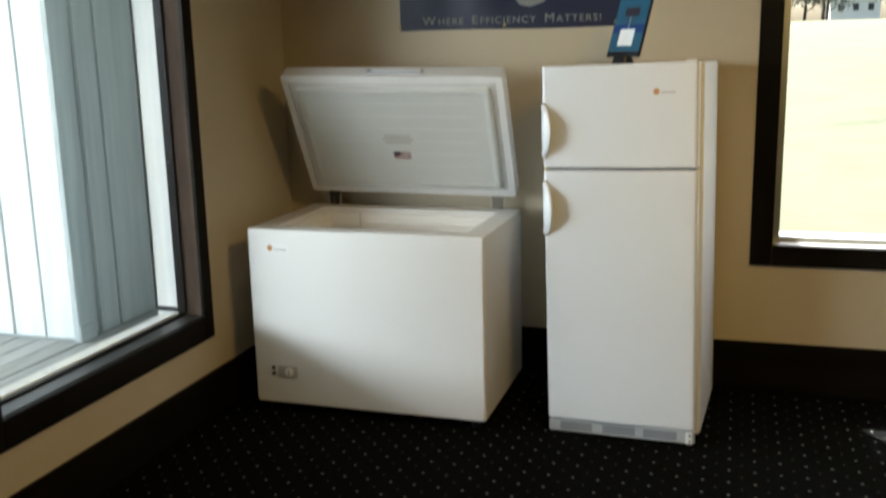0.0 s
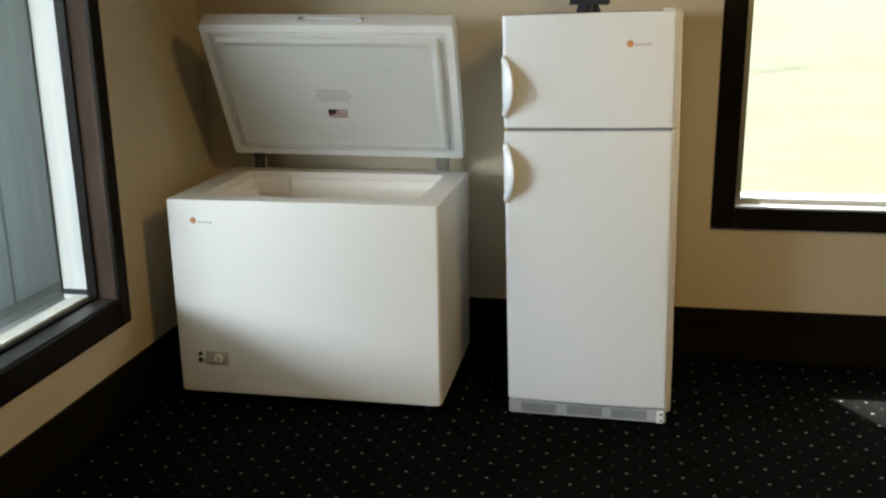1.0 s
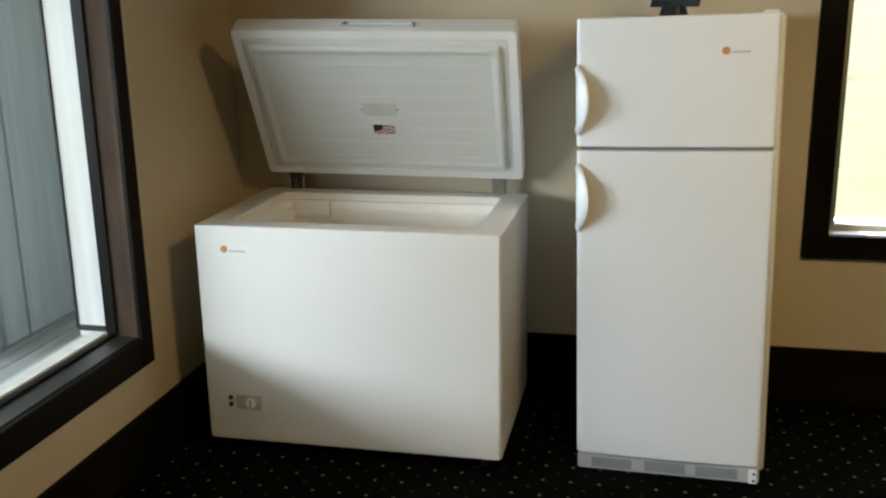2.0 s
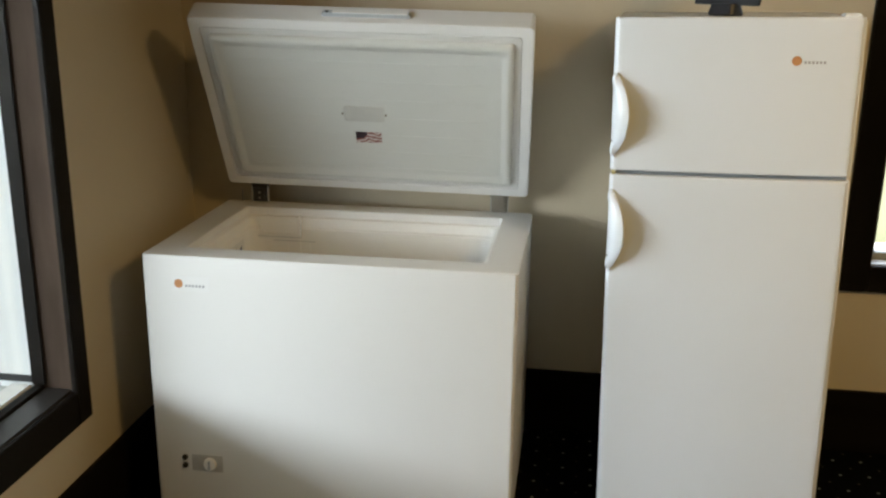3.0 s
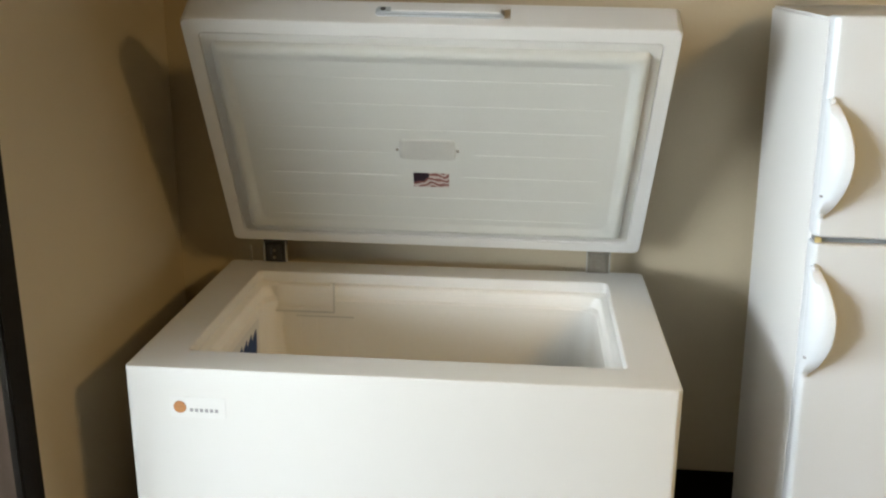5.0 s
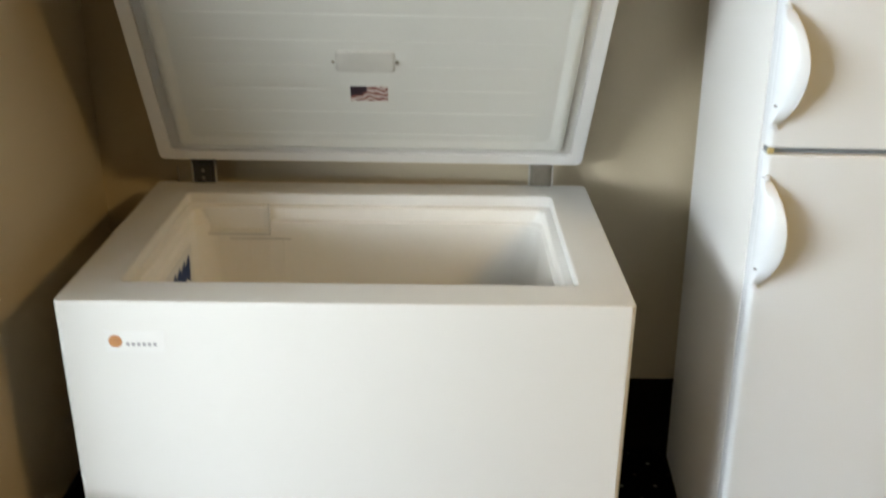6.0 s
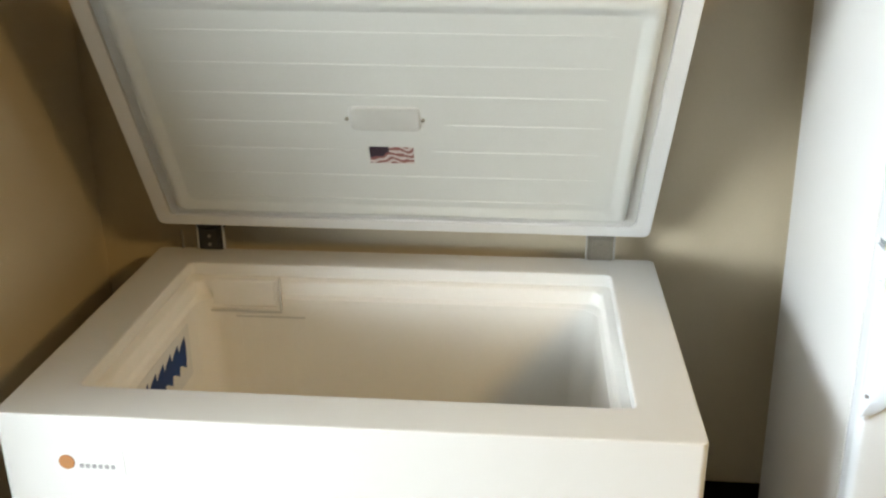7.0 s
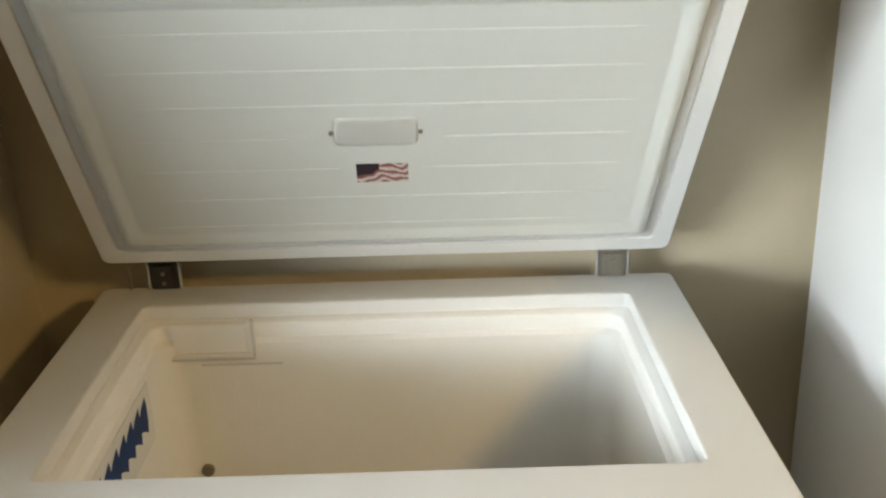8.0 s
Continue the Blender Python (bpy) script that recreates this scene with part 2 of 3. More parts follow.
def disc(bm, centre, radius, depth, axis="y", n=24):
    m = {"y": pose(0, 0, 0, 90), "z": Matrix(), "x": pose(0, 0, 0, 0, 90)}[axis]
    bmesh.ops.create_cone(bm, cap_ends=True, segments=n, radius1=radius, radius2=radius * 0.94, depth=depth, matrix=Matrix.Translation(centre) @ m)
    return bm


def ring_points(x0, x1, y0, y1, r, n=5):
    pts = []
    for cx, cy, a0 in ((x1 - r, y1 - r, 0), (x0 + r, y1 - r, 90), (x0 + r, y0 + r, 180), (x1 - r, y0 + r, 270)):
        for k in range(n + 1):
            a = radians(a0 + 90 * k / n)
            pts.append((cx + r * math.cos(a), cy + r * math.sin(a)))
    return pts


def loft(rings, cap_first=False, cap_last=False):
    """Skins rounded rectangles (x0, x1, y0, y1, z, radius)."""
    bm = bmesh.new()
    made = [[bm.verts.new((x, y, z)) for x, y in ring_points(x0, x1, y0, y1, r)] for x0, x1, y0, y1, z, r in rings]
    for a, b in zip(made, made[1:]):
        for k in range(len(a)):
            bm.faces.new((a[k], a[(k + 1) % len(a)], b[(k + 1) % len(a)], b[k]))
    if cap_first:
        bm.faces.new(made[0])
    if cap_last:
        bm.faces.new(made[-1])
    return bm


def thing(name, m, label, category, group=""):
    ob = new(name)
    ob.matrix_world = m
    ob.empty_display_size = 0.1
    return tagged(ob, label, category, group)


def structure(name, bm, material, label, smooth=False):
    ob = part(name, bm, material, None, "", smooth)
    return tagged(ob, label, kind="structure")


def holed_wall(axis, inner, outer, a0, a1, z0, z1, h):
    """A wall across axis from inner to outer, along the other axis a0..a1, with one opening h = (a0, a1, z0, z1)."""
    bm = bmesh.new()
    def ring(c, p):
        q = [(p[0], p[2]), (p[1], p[2]), (p[1], p[3]), (p[0], p[3])]
        return [bm.verts.new((c, a, z) if axis == "x" else (a, c, z)) for a, z in q]
    oi, hi, oo, ho = ring(inner, (a0, a1, z0, z1)), ring(inner, h), ring(outer, (a0, a1, z0, z1)), ring(outer, h)
    for a, b in ((oi, hi), (oo, ho), (oi, oo), (hi, ho)):
        for k in range(4):
            bm.faces.new((a[k], a[(k + 1) % 4], b[(k + 1) % 4], b[k]))
    return bm


# ---- room ----
NORTH, WEST, EAST, SOUTH, TOP, FLOOR = 0.8204, -0.177, 9.5, -9.8, 2.6, -0.022
LEFT_HOLE = (-1.415, -0.127, 0.456, 2.12)
NEXT_HOLE = (-6.4, -2.3, 0.456, 2.12)
RIGHT_HOLE = (2.289, 3.60, 0.692, 2.12)
structure("floor", slab(WEST - 0.17, EAST + 0.15, SOUTH - 0.15, NORTH + 0.15, -0.14, FLOOR), CARPET, "near-black green carpet with a lattice of pale dots")
structure("ceiling", slab(WEST - 0.17, EAST + 0.15, SOUTH - 0.15, NORTH + 0.15, TOP + 0.002, TOP + 0.15), CEIL, "plain dull brown ceiling of the room")
structure("wall_west", holed_wall("x", WEST, WEST - 0.17, -2.0, NORTH, FLOOR + 0.002, TOP, LEFT_HOLE), WALL, "tan painted wall with a low window")
structure("wall_west_2", holed_wall("x", WEST, WEST - 0.17, SOUTH, -2.0, FLOOR + 0.002, TOP, NEXT_HOLE), WALL, "tan painted wall with a low window")
structure("wall_north", holed_wall("y", NORTH, NORTH + 0.15, WEST - 0.17, EAST + 0.15, FLOOR + 0.002, TOP, RIGHT_HOLE), WALL, "tan painted wall behind the appliances")
structure("wall_east", slab(EAST, EAST + 0.15, SOUTH, NORTH - 0.002, FLOOR + 0.002, TOP), WALL, "plain tan painted wall")
structure("wall_south", slab(WEST - 0.17, EAST + 0.15, SOUTH - 0.15, SOUTH - 0.002, FLOOR + 0.002, TOP), WALL, "plain tan painted wall")
structure("baseboard_north", slab(WEST + 0.016, EAST - 0.02, NORTH - 0.016, NORTH - 0.001, FLOOR + 0.003, 0.225, bevel=0.003), TRIM_X, "tall dark-stained wooden baseboard")
structure("baseboard_west", slab(WEST + 0.001, WEST + 0.016, SOUTH + 0.02, NORTH - 0.018, FLOOR + 0.003, 0.188, bevel=0.003), TRIM_Y, "tall dark-stained wooden baseboard")
structure("baseboard_east", slab(EAST - 0.016, EAST - 0.001, SOUTH + 0.02, NORTH - 0.018, FLOOR + 0.003, 0.19, bevel=0.003), TRIM_Y, "tall dark-stained wooden baseboard")


def west_window(name, hole):
    w = tagged(new(name), "dark-framed picture window looking onto a wooden deck", "window", kind="structure")
    y0, y1, z0, z1 = hole
    f0, f1 = WEST + 0.001, WEST + 0.020
    part("casing", slab(f0, f1, y1 - 0.022, y1 + 0.052, z0 - 0.102, z1 + 0.1, bevel=0.003), TRIM, w, "dark-stained wooden casing")
    part("casing", slab(f0, f1, y0 - 0.09, y0 + 0.008, z0 - 0.102, z1 + 0.1, bevel=0.003), TRIM, w)
    part("casing", slab(f0, f1, y0 + 0.009, y1 - 0.023, z0 - 0.102, z0 + 0.006, bevel=0.003), TRIM_Y, w)
    part("casing", slab(f0, f1, y0 + 0.009, y1 - 0.023, z1 - 0.008, z1 + 0.1, bevel=0.003), TRIM_Y, w)
    # lining of the opening
    b0, b1 = WEST - 0.125, WEST - 0.0005
    part("jamb", slab(b0, b1, y1 - 0.013, y1 - 0.001, z0 + 0.001, z1 - 0.001, bevel=0.002), JAMB, w, "brown-stained wooden jamb")
    part("jamb", slab(b0, b1, y0 + 0.001, y0 + 0.018, z0 + 0.001, z1 - 0.001, bevel=0.002), JAMB, w)
    part("window_sill", slab(b0 + 0.04, b1, y0 + 0.019, y1 - 0.014, z0 + 0.001, z0 + 0.010, bevel=0.002), SILL, w, "dark-stained sill, paler for the sky's sheen")
    part("stop", slab(b0 + 0.012, b0 + 0.039, y0 + 0.019, y1 - 0.014, z0 + 0.001, z0 + 0.018, bevel=0.003), TRIM_Y, w, "dark-stained wooden stop")
    part("stop", slab(b0 + 0.001, b0 + 0.046, y1 - 0.022, y1 - 0.0135, z0 + 0.019, z1 - 0.019, bevel=0.003), TRIM, w, "dark-stained upright stop")
    part("track", slab(b0, b0 + 0.011, y0 + 0.019, y1 - 0.014, z0 + 0.001, z0 + 0.012, bevel=0.002), RUBBER, w, "dark window track")
    part("jamb", slab(b0, b1, y0 + 0.019, y1 - 0.014, z1 - 0.018, z1 - 0.001, bevel=0.002), JAMB, w)
    # white boards round the opening on the outer side of the glass
    g0, g1 = WEST - 0.236, b0 - 0.002
    part("outer_jamb", slab(g0, g1, y1 - 0.010, y1 - 0.001, z0 + 0.001, z1 - 0.001, bevel=0.002), SIDING_WHITE, w, "white-painted outer jamb")
    part("outer_stop", slab(g0 - 0.008, g0 - 0.0005, y1 - 0.016, y1 + 0.004, z0 + 0.03, z1 - 0.001), RUBBER, w, "thin dark edge strip")
    part("corner_block", slab(g0, g1, y1 - 0.016, y1 - 0.0105, z0 + 0.022, z0 + 0.044, bevel=0.002), RUBBER, w, "dark plastic corner block")
    part("outer_sill", slab(g0 + 0.045, g1, y0 + 0.05, y1 - 0.017, z0 - 0.012, z0 + 0.018, bevel=0.003), SIDING_WHITE, w, "white-painted outer sill")
    part("outer_jamb", slab(g0, g1, y0 + 0.001, y0 + 0.0495, z0 + 0.006, z1 - 0.001, bevel=0.003), RUBBER, w)
    p = part("pane", slab(b0 - 0.012, b0 - 0.006, y0 + 0.05, y1 - 0.0175, z0 + 0.0185, z1 - 0.02), GLASS, w)
    p.visible_shadow = False


def north_window():
    w = tagged(new("window_2"), "dark-framed window looking onto a sunlit lawn", "window", kind="structure")
    x0, x1, z0, z1 = RIGHT_HOLE
    f0, f1 = NORTH - 0.022, NORTH - 0.001
    part("casing", slab(x0 - 0.087, x0 + 0.01, f0, f1, z0 - 0.085, z1 + 0.1, bevel=0.003), TRIM, w, "dark-stained wooden casing")
    part("casing", slab(x1 - 0.01, x1 + 0.087, f0, f1, z0 - 0.085, z1 + 0.1, bevel=0.003), TRIM, w)
    part("casing", slab(x0 + 0.011, x1 - 0.011, f0, f1, z0 - 0.085, z0 + 0.008, bevel=0.003), TRIM_X, w)
    part("casing", slab(x0 + 0.011, x1 - 0.011, f0, f1, z1 - 0.008, z1 + 0.1, bevel=0.003), TRIM_X, w)
    b0, b1 = NORTH + 0.0005, NORTH + 0.075
    part("jamb", slab(x0 + 0.001, x0 + 0.014, b0, b1, z0 + 0.001, z1 - 0.001, bevel=0.002), TRIM, w)
    part("jamb", slab(x1 - 0.014, x1 - 0.001, b0, b1, z0 + 0.001, z1 - 0.001, bevel=0.002), TRIM, w)
    part("window_sill", slab(x0 + 0.015, x1 - 0.015, b0, b1, z0 + 0.001, z0 + 0.012, bevel=0.002), ALU, w, "dull metal sill")
    part("jamb", slab(x0 + 0.015, x1 - 0.015, b0, b1, z1 - 0.014, z1 - 0.001, bevel=0.002), TRIM_X, w)
    g0, g1 = b1 + 0.001, b1 + 0.04
    part("window_frame", slab(x0 + 0.001, x0 + 0.045, g0, g1, z0 + 0.001, z1 - 0.001, bevel=0.004), ALU, w, "dull aluminium frame")
    part("window_frame", slab(x1 - 0.045, x1 - 0.001, g0, g1, z0 + 0.001, z1 - 0.001, bevel=0.004), ALU, w)
    part("window_frame", slab(x0 + 0.046, x1 - 0.046, g0, g1, z0 + 0.001, z0 + 0.035, bevel=0.004), ALU, w)
    part("window_frame", slab(x0 + 0.046, x1 - 0.046, g0, g1, z1 - 0.035, z1 - 0.001, bevel=0.004), ALU, w)
    part("outer_sill", slab(x0 + 0.002, x1 - 0.002, g1 + 0.001, g1 + 0.12, z0 - 0.02, z0 + 0.03, bevel=0.004), VINYL, w, "white outer sill")
    for a in (x0 + 0.002, x1 - 0.024):
        part("outer_jamb", slab(a, a + 0.022, g1 + 0.001, g1 + 0.12, z0 + 0.031, z1 - 0.002, bevel=0.004), VINYL, w, "white outer jamb")
    p = part("pane", slab(x0 + 0.045, x1 - 0.045, g0 + 0.015, g0 + 0.021, z0 + 0.035, z1 - 0.035), GLASS, w)
    p.visible_shadow = False


west_window("window_1", LEFT_HOLE)
west_window("window_3", NEXT_HOLE)
north_window()


# ---- chest freezer ----
def chest_freezer():
    f = thing("chest_freezer", Matrix(), "white enamel chest freezer with its lid propped open, empty inside", "freezer")
    W, D, H = 1.12, 0.7314, 0.853
    body = [(0.006, W - 0.006, 0.006, D - 0.006, 0.022, 0.010), (0, W, 0, D, 0.030, 0.012), (0, W, 0, D, H - 0.006, 0.012),
            (0.001, W - 0.001, 0.001, D - 0.001, H - 0.002, 0.012), (0.004, W - 0.004, 0.004, D - 0.004, H, 0.012),
            (0.096, W - 0.096, 0.091, D - 0.086, H, 0.012), (0.100, W - 0.100, 0.095, D - 0.090, H - 0.003, 0.012),
            (0.100, W - 0.100, 0.095, D - 0.090, H - 0.030, 0.012)]
    b = part("body", loft(body, cap_first=True), ENAMEL, f, "white enamelled steel cabinet", True)
    liner = [(0.1005, W - 0.1005, 0.0955, D - 0.0905, H - 0.0285, 0.012), (0.116, W - 0.116, 0.111, D - 0.106, H - 0.031, 0.014),
             (0.120, W - 0.120, 0.115, D - 0.110, H - 0.036, 0.018), (0.121, W - 0.121, 0.116, D - 0.111, H - 0.062, 0.032),
             (0.128, W - 0.128, 0.123, D - 0.118, H - 0.070, 0.048), (0.134, W - 0.134, 0.129, D - 0.124, 0.135, 0.06),
             (0.150, W - 0.150, 0.145, D - 0.140, 0.115, 0.05)]
    li = part("liner", loft(liner, cap_last=True), LINER, f, "off-white plastic inner liner", True)
    for x in (0.06, W - 0.06):
        for y in (0.06, D - 0.06):
            part("foot", disc(bmesh.new(), (x, y, (FLOOR + 0.024) / 2), 0.022, 0.024 - FLOOR, "z"), BLACKPLASTIC, f)
    # rounded step in the corner of the liner and the raised panel on its back wall
    yb = D - 0.1195
    bm = bmesh.new()
    box(bm, 0.147, 0.306, yb - 0.006, yb + 0.012, 0.757, 0.765, 0.002)
    box(bm, 0.298, 0.306, yb - 0.006, yb + 0.012, 0.7655, 0.832, 0.002)
    box(bm, 0.155, 0.297, yb - 0.003, yb + 0.012, 0.7655, 0.826, 0.002)
    part("back_panel", bm, LINER, li, "raised panel moulded in the liner")
    # thin grey strips paint the shadow lines round the panel
    bm = bmesh.new()
    box(bm, 0.145, 0.310, yb - 0.0068, yb - 0.0062, 0.752, 0.7565)
    box(bm, 0.3065, 0.310, yb - 0.0068, yb + 0.002, 0.757, 0.834)
    box(bm, 0.205, 0.36, yb - 0.0016, yb - 0.0006, 0.738, 0.742)
    part("panel_shade_line", bm, GASKET, li, "grey strips for the shadow lines round the moulded panel")
    for k, x in enumerate((0.165, 0.21, 0.255, 0.30, 0.335)):
        part("moulded_rib", slab(x, x + 0.006, yb - 0.0012, yb + 0.012, 0.45, 0.736, bevel=0.0015), LINER, li)
    part("drain_plug", disc(bmesh.new(), (0.19, yb - 0.004, 0.505), 0.013, 0.012), STEEL, li, "small dark drain plug")
    # label on the end of the liner
    xw = 0.1292
    part("label", slab(xw, xw + 0.001, 0.19, 0.515, 0.645, 0.765), LABEL, li, "white label with a jagged blue band")
    bm = bmesh.new()
    upper, lower, n = [], [], 7
    for k in range(n):
        y = 0.22 + 0.28 * k / n
        upper += [(y, 0.715 + 0.022), (y + 0.026, 0.735 + 0.014), (y + 0.030, 0.712 + 0.016)]
        lower += [(y, 0.692), (y + 0.022, 0.677), (y + 0.028, 0.697)]
    pts = upper + lower[::-1]
    vs = [bm.verts.new((xw + 0.0016, y, z)) for y, z in pts]
    for i in range(len(upper) - 1):
        bm.faces.new((vs[i], vs[i + 1], vs[len(pts) - 2 - i], vs[len(pts) - 1 - i]))
    part("label_print", bm, BLUE, li, "jagged blue band")
    # badge at the front
    plate = part("badge", slab(0.092, 0.208, -0.0012, -0.0002, 0.744, 0.790, bevel=0.0004, seg=1), LABEL, f, "white badge with an orange disc and a row of grey marks")
    part("disc", disc(bmesh.new(), (0.112, -0.002, 0.767), 0.0135, 0.0016), ORANGE, plate, "orange disc")
    for k in range(6):
        x = 0.133 + 0.0105 * k
        part("mark", slab(x, x + 0.0062, -0.0022, -0.0012, 0.7575, 0.7645), GREYPRINT, plate)
    # thermostat plate at the foot of the front
    bm = bmesh.new()
    box(bm, 0.118, 0.218, -0.003, -0.0002, 0.150, 0.206, 0.0012)
    pl = part("control_plate", bm, PLATE, f, "pale control plate with a dial")
    part("dial", disc(bmesh.new(), (0.178, -0.007, 0.178), 0.021, 0.010), LINER, pl)
    part("dial_pointer", slab(0.175, 0.181, -0.0165, -0.0142, 0.164, 0.192), GREYPLASTIC, pl)
    part("signal_light", disc(bmesh.new(), (0.096, -0.003, 0.194), 0.009, 0.006), DARKSTEEL, f, "small dark signal light")
    part("signal_light", disc(bmesh.new(), (0.096, -0.003, 0.167), 0.009, 0.006), DARKSTEEL, f)
    # hinges
    for x0, mm in ((0.097, DARKSTEEL), (0.974, STEEL)):
        bm = bmesh.new()
        box(bm, x0, x0 + 0.055, D - 0.012, D - 0.004, 0.80, 0.93, 0.002)
        box(bm, x0 + 0.008, x0 + 0.047, D - 0.019, D - 0.0125, 0.856, 0.905, 0.002)
        tube(bm, [(x0 - 0.004, D - 0.004, 0.91), (x0 + 0.059, D - 0.004, 0.91)], 0.009, 10)
        hg = part("hinge", bm, mm, f, "steel lid hinge")
        for hx in (x0 - 0.004, x0 + 0.0565):
            part("hinge_cheek", slab(hx, hx + 0.0025, D - 0.016, D - 0.002, 0.854, 0.912, bevel=0.0008, seg=1), PLATE, hg, "pale hinge cheek")
        if mm is DARKSTEEL:
            for hx in (x0 - 0.042, x0 - 0.0065):
                part("hinge_bracket", slab(hx, hx + 0.0022, D - 0.012, D - 0.004, 0.851, 0.896, bevel=0.0008, seg=1), STEEL, hg, "thin zinc bracket")
        for z in (0.868, 0.888):
            part("rivet", disc(bmesh.new(), (x0 + 0.0275, D - 0.0205, z), 0.004, 0.003, n=10), STEEL, hg)
    # lid: x across, y up the lid, z towards the cavity
    lean, turn, slew = radians(30.61), 1.19, -0.926
    m = Matrix.Translation((0.568, 0.6813, 0.9234)) @ pose(0, 0, 0, 0, 0, turn) @ Matrix(((1, 0, 0, 0), (0, -math.sin(lean), -math.cos(lean), 0), (0, math.cos(lean), -math.sin(lean), 0), (0, 0, 0, 1)))
    X0, X1, L, T = 0.0296, 1.103, 0.690, 0.086
    shell = [(X0 + 0.006, X1 - 0.006, 0.006, L - 0.006, -T, 0.012), (X0 + 0.0015, X1 - 0.0015, 0.0015, L - 0.0015, -T + 0.002, 0.012), (X0, X1, 0, L, -T + 0.006, 0.012),
             (X0, X1, 0, L, -0.006, 0.015), (X0 + 0.002, X1 - 0.002, 0.002, L - 0.002, -0.001, 0.015), (X0 + 0.006, X1 - 0.006, 0.006, L - 0.006, 0, 0.014),
             (X0 + 0.034, X1 - 0.034, 0.034, L - 0.034, 0, 0.012), (X0 + 0.036, X1 - 0.036, 0.036, L - 0.036, -0.006, 0.012)]
    lid = part("lid", loft(shell, cap_first=True), ENAMEL, f, "white lid standing open", True)
    lid.matrix_local = m @ pose(0, 0, 0, 0, 0, slew) @ Matrix.Translation((-0.568, 0, 0))
    def inset(a, z, r):
        return (X0 + a, X1 - a, a, L - a, z, r)
    part("gasket", loft([inset(0.0361, -0.0055, 0.012), inset(0.038, -0.0015, 0.012), inset(0.053, -0.001, 0.012), inset(0.0577, -0.003, 0.012)]), GASKET, lid, "grey rubber gasket", True)
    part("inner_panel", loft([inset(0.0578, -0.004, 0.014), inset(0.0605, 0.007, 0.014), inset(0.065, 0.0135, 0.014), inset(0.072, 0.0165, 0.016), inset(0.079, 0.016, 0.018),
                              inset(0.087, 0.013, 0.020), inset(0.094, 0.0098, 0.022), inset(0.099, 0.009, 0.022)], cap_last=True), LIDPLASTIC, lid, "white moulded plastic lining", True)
    for k in range(7):
        u = 0.115 + 0.0725 * k
        spans = [(X0 + 0.12, X1 - 0.13)]
        if 0.29 < u < 0.38:
            spans = [(X0 + 0.12, 0.47), (0.665, X1 - 0.13)]
        elif 0.2 < u < 0.29:
            spans = [(X0 + 0.12, 0.50), (0.635, X1 - 0.13)]
        for a, c in spans:
            bm = bmesh.new()
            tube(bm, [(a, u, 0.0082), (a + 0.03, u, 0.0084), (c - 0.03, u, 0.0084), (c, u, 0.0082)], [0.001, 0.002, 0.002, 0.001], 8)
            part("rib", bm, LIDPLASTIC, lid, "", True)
    lamp = part("lamp_cover", loft([(0.490, 0.626, 0.314, 0.379, 0.008, 0.010), (0.493, 0.623, 0.317, 0.376, 0.012, 0.010), (0.501, 0.615, 0.324, 0.369, 0.0135, 0.008)], cap_last=True), LAMPCOVER, lid, "clear ribbed lamp cover", True)
    for x in (0.486, 0.630):
        part("screw", disc(bmesh.new(), (x, 0.346, 0.0105), 0.004, 0.004, "z", 10), STEEL, lid)
    # flag sticker with waving stripes
    bm = bmesh.new()
    nx, ny, x0, x1, u0, u1 = 34, 26, 0.5215, 0.6085, 0.2263, 0.2723
    grid = [[bm.verts.new((x0 + (x1 - x0) * i / nx, u0 + (u1 - u0) * j / ny, 0.0102)) for i in range(nx + 1)] for j in range(ny + 1)]
    for j in range(ny):
        for i in range(nx):
            fc = bm.faces.new((grid[j][i], grid[j][i + 1], grid[j + 1][i + 1], grid[j + 1][i]))
            s, v = (i + 0.5) / nx, (j + 0.5) / ny
            wave = v + 0.12 * math.sin(s * 8.5 + 0.4) - 0.2 * s + 0.05 * math.sin(s * 19 + v * 5)
            fc.material_index = 1 if wave > 0.46 and s < 0.43 else (2 if int(wave * 6.5 + 8) % 2 == 0 else 0)
    part("flag_sticker", bm, [FADED, NAVY, RED], lid, "sticker of a waving striped flag")
    # handle on the front edge of the lid
    bm = bmesh.new()
    box(bm, 0.452, 0.728, L - 0.004, L + 0.009, -0.052, -0.026, 0.004)
    hd = part("handle", bm, GREYPLASTIC, lid, "slim pale grey handle")
    part("keyhole", disc(bmesh.new(), (0.468, L + 0.009, -0.039), 0.006, 0.004, "y", 12), DARKSTEEL, hd)
    part("handle_grip", slab(0.485, 0.72, L + 0.0085, L + 0.0125, -0.048, -0.03, bevel=0.0015), LABEL, hd)
    return f


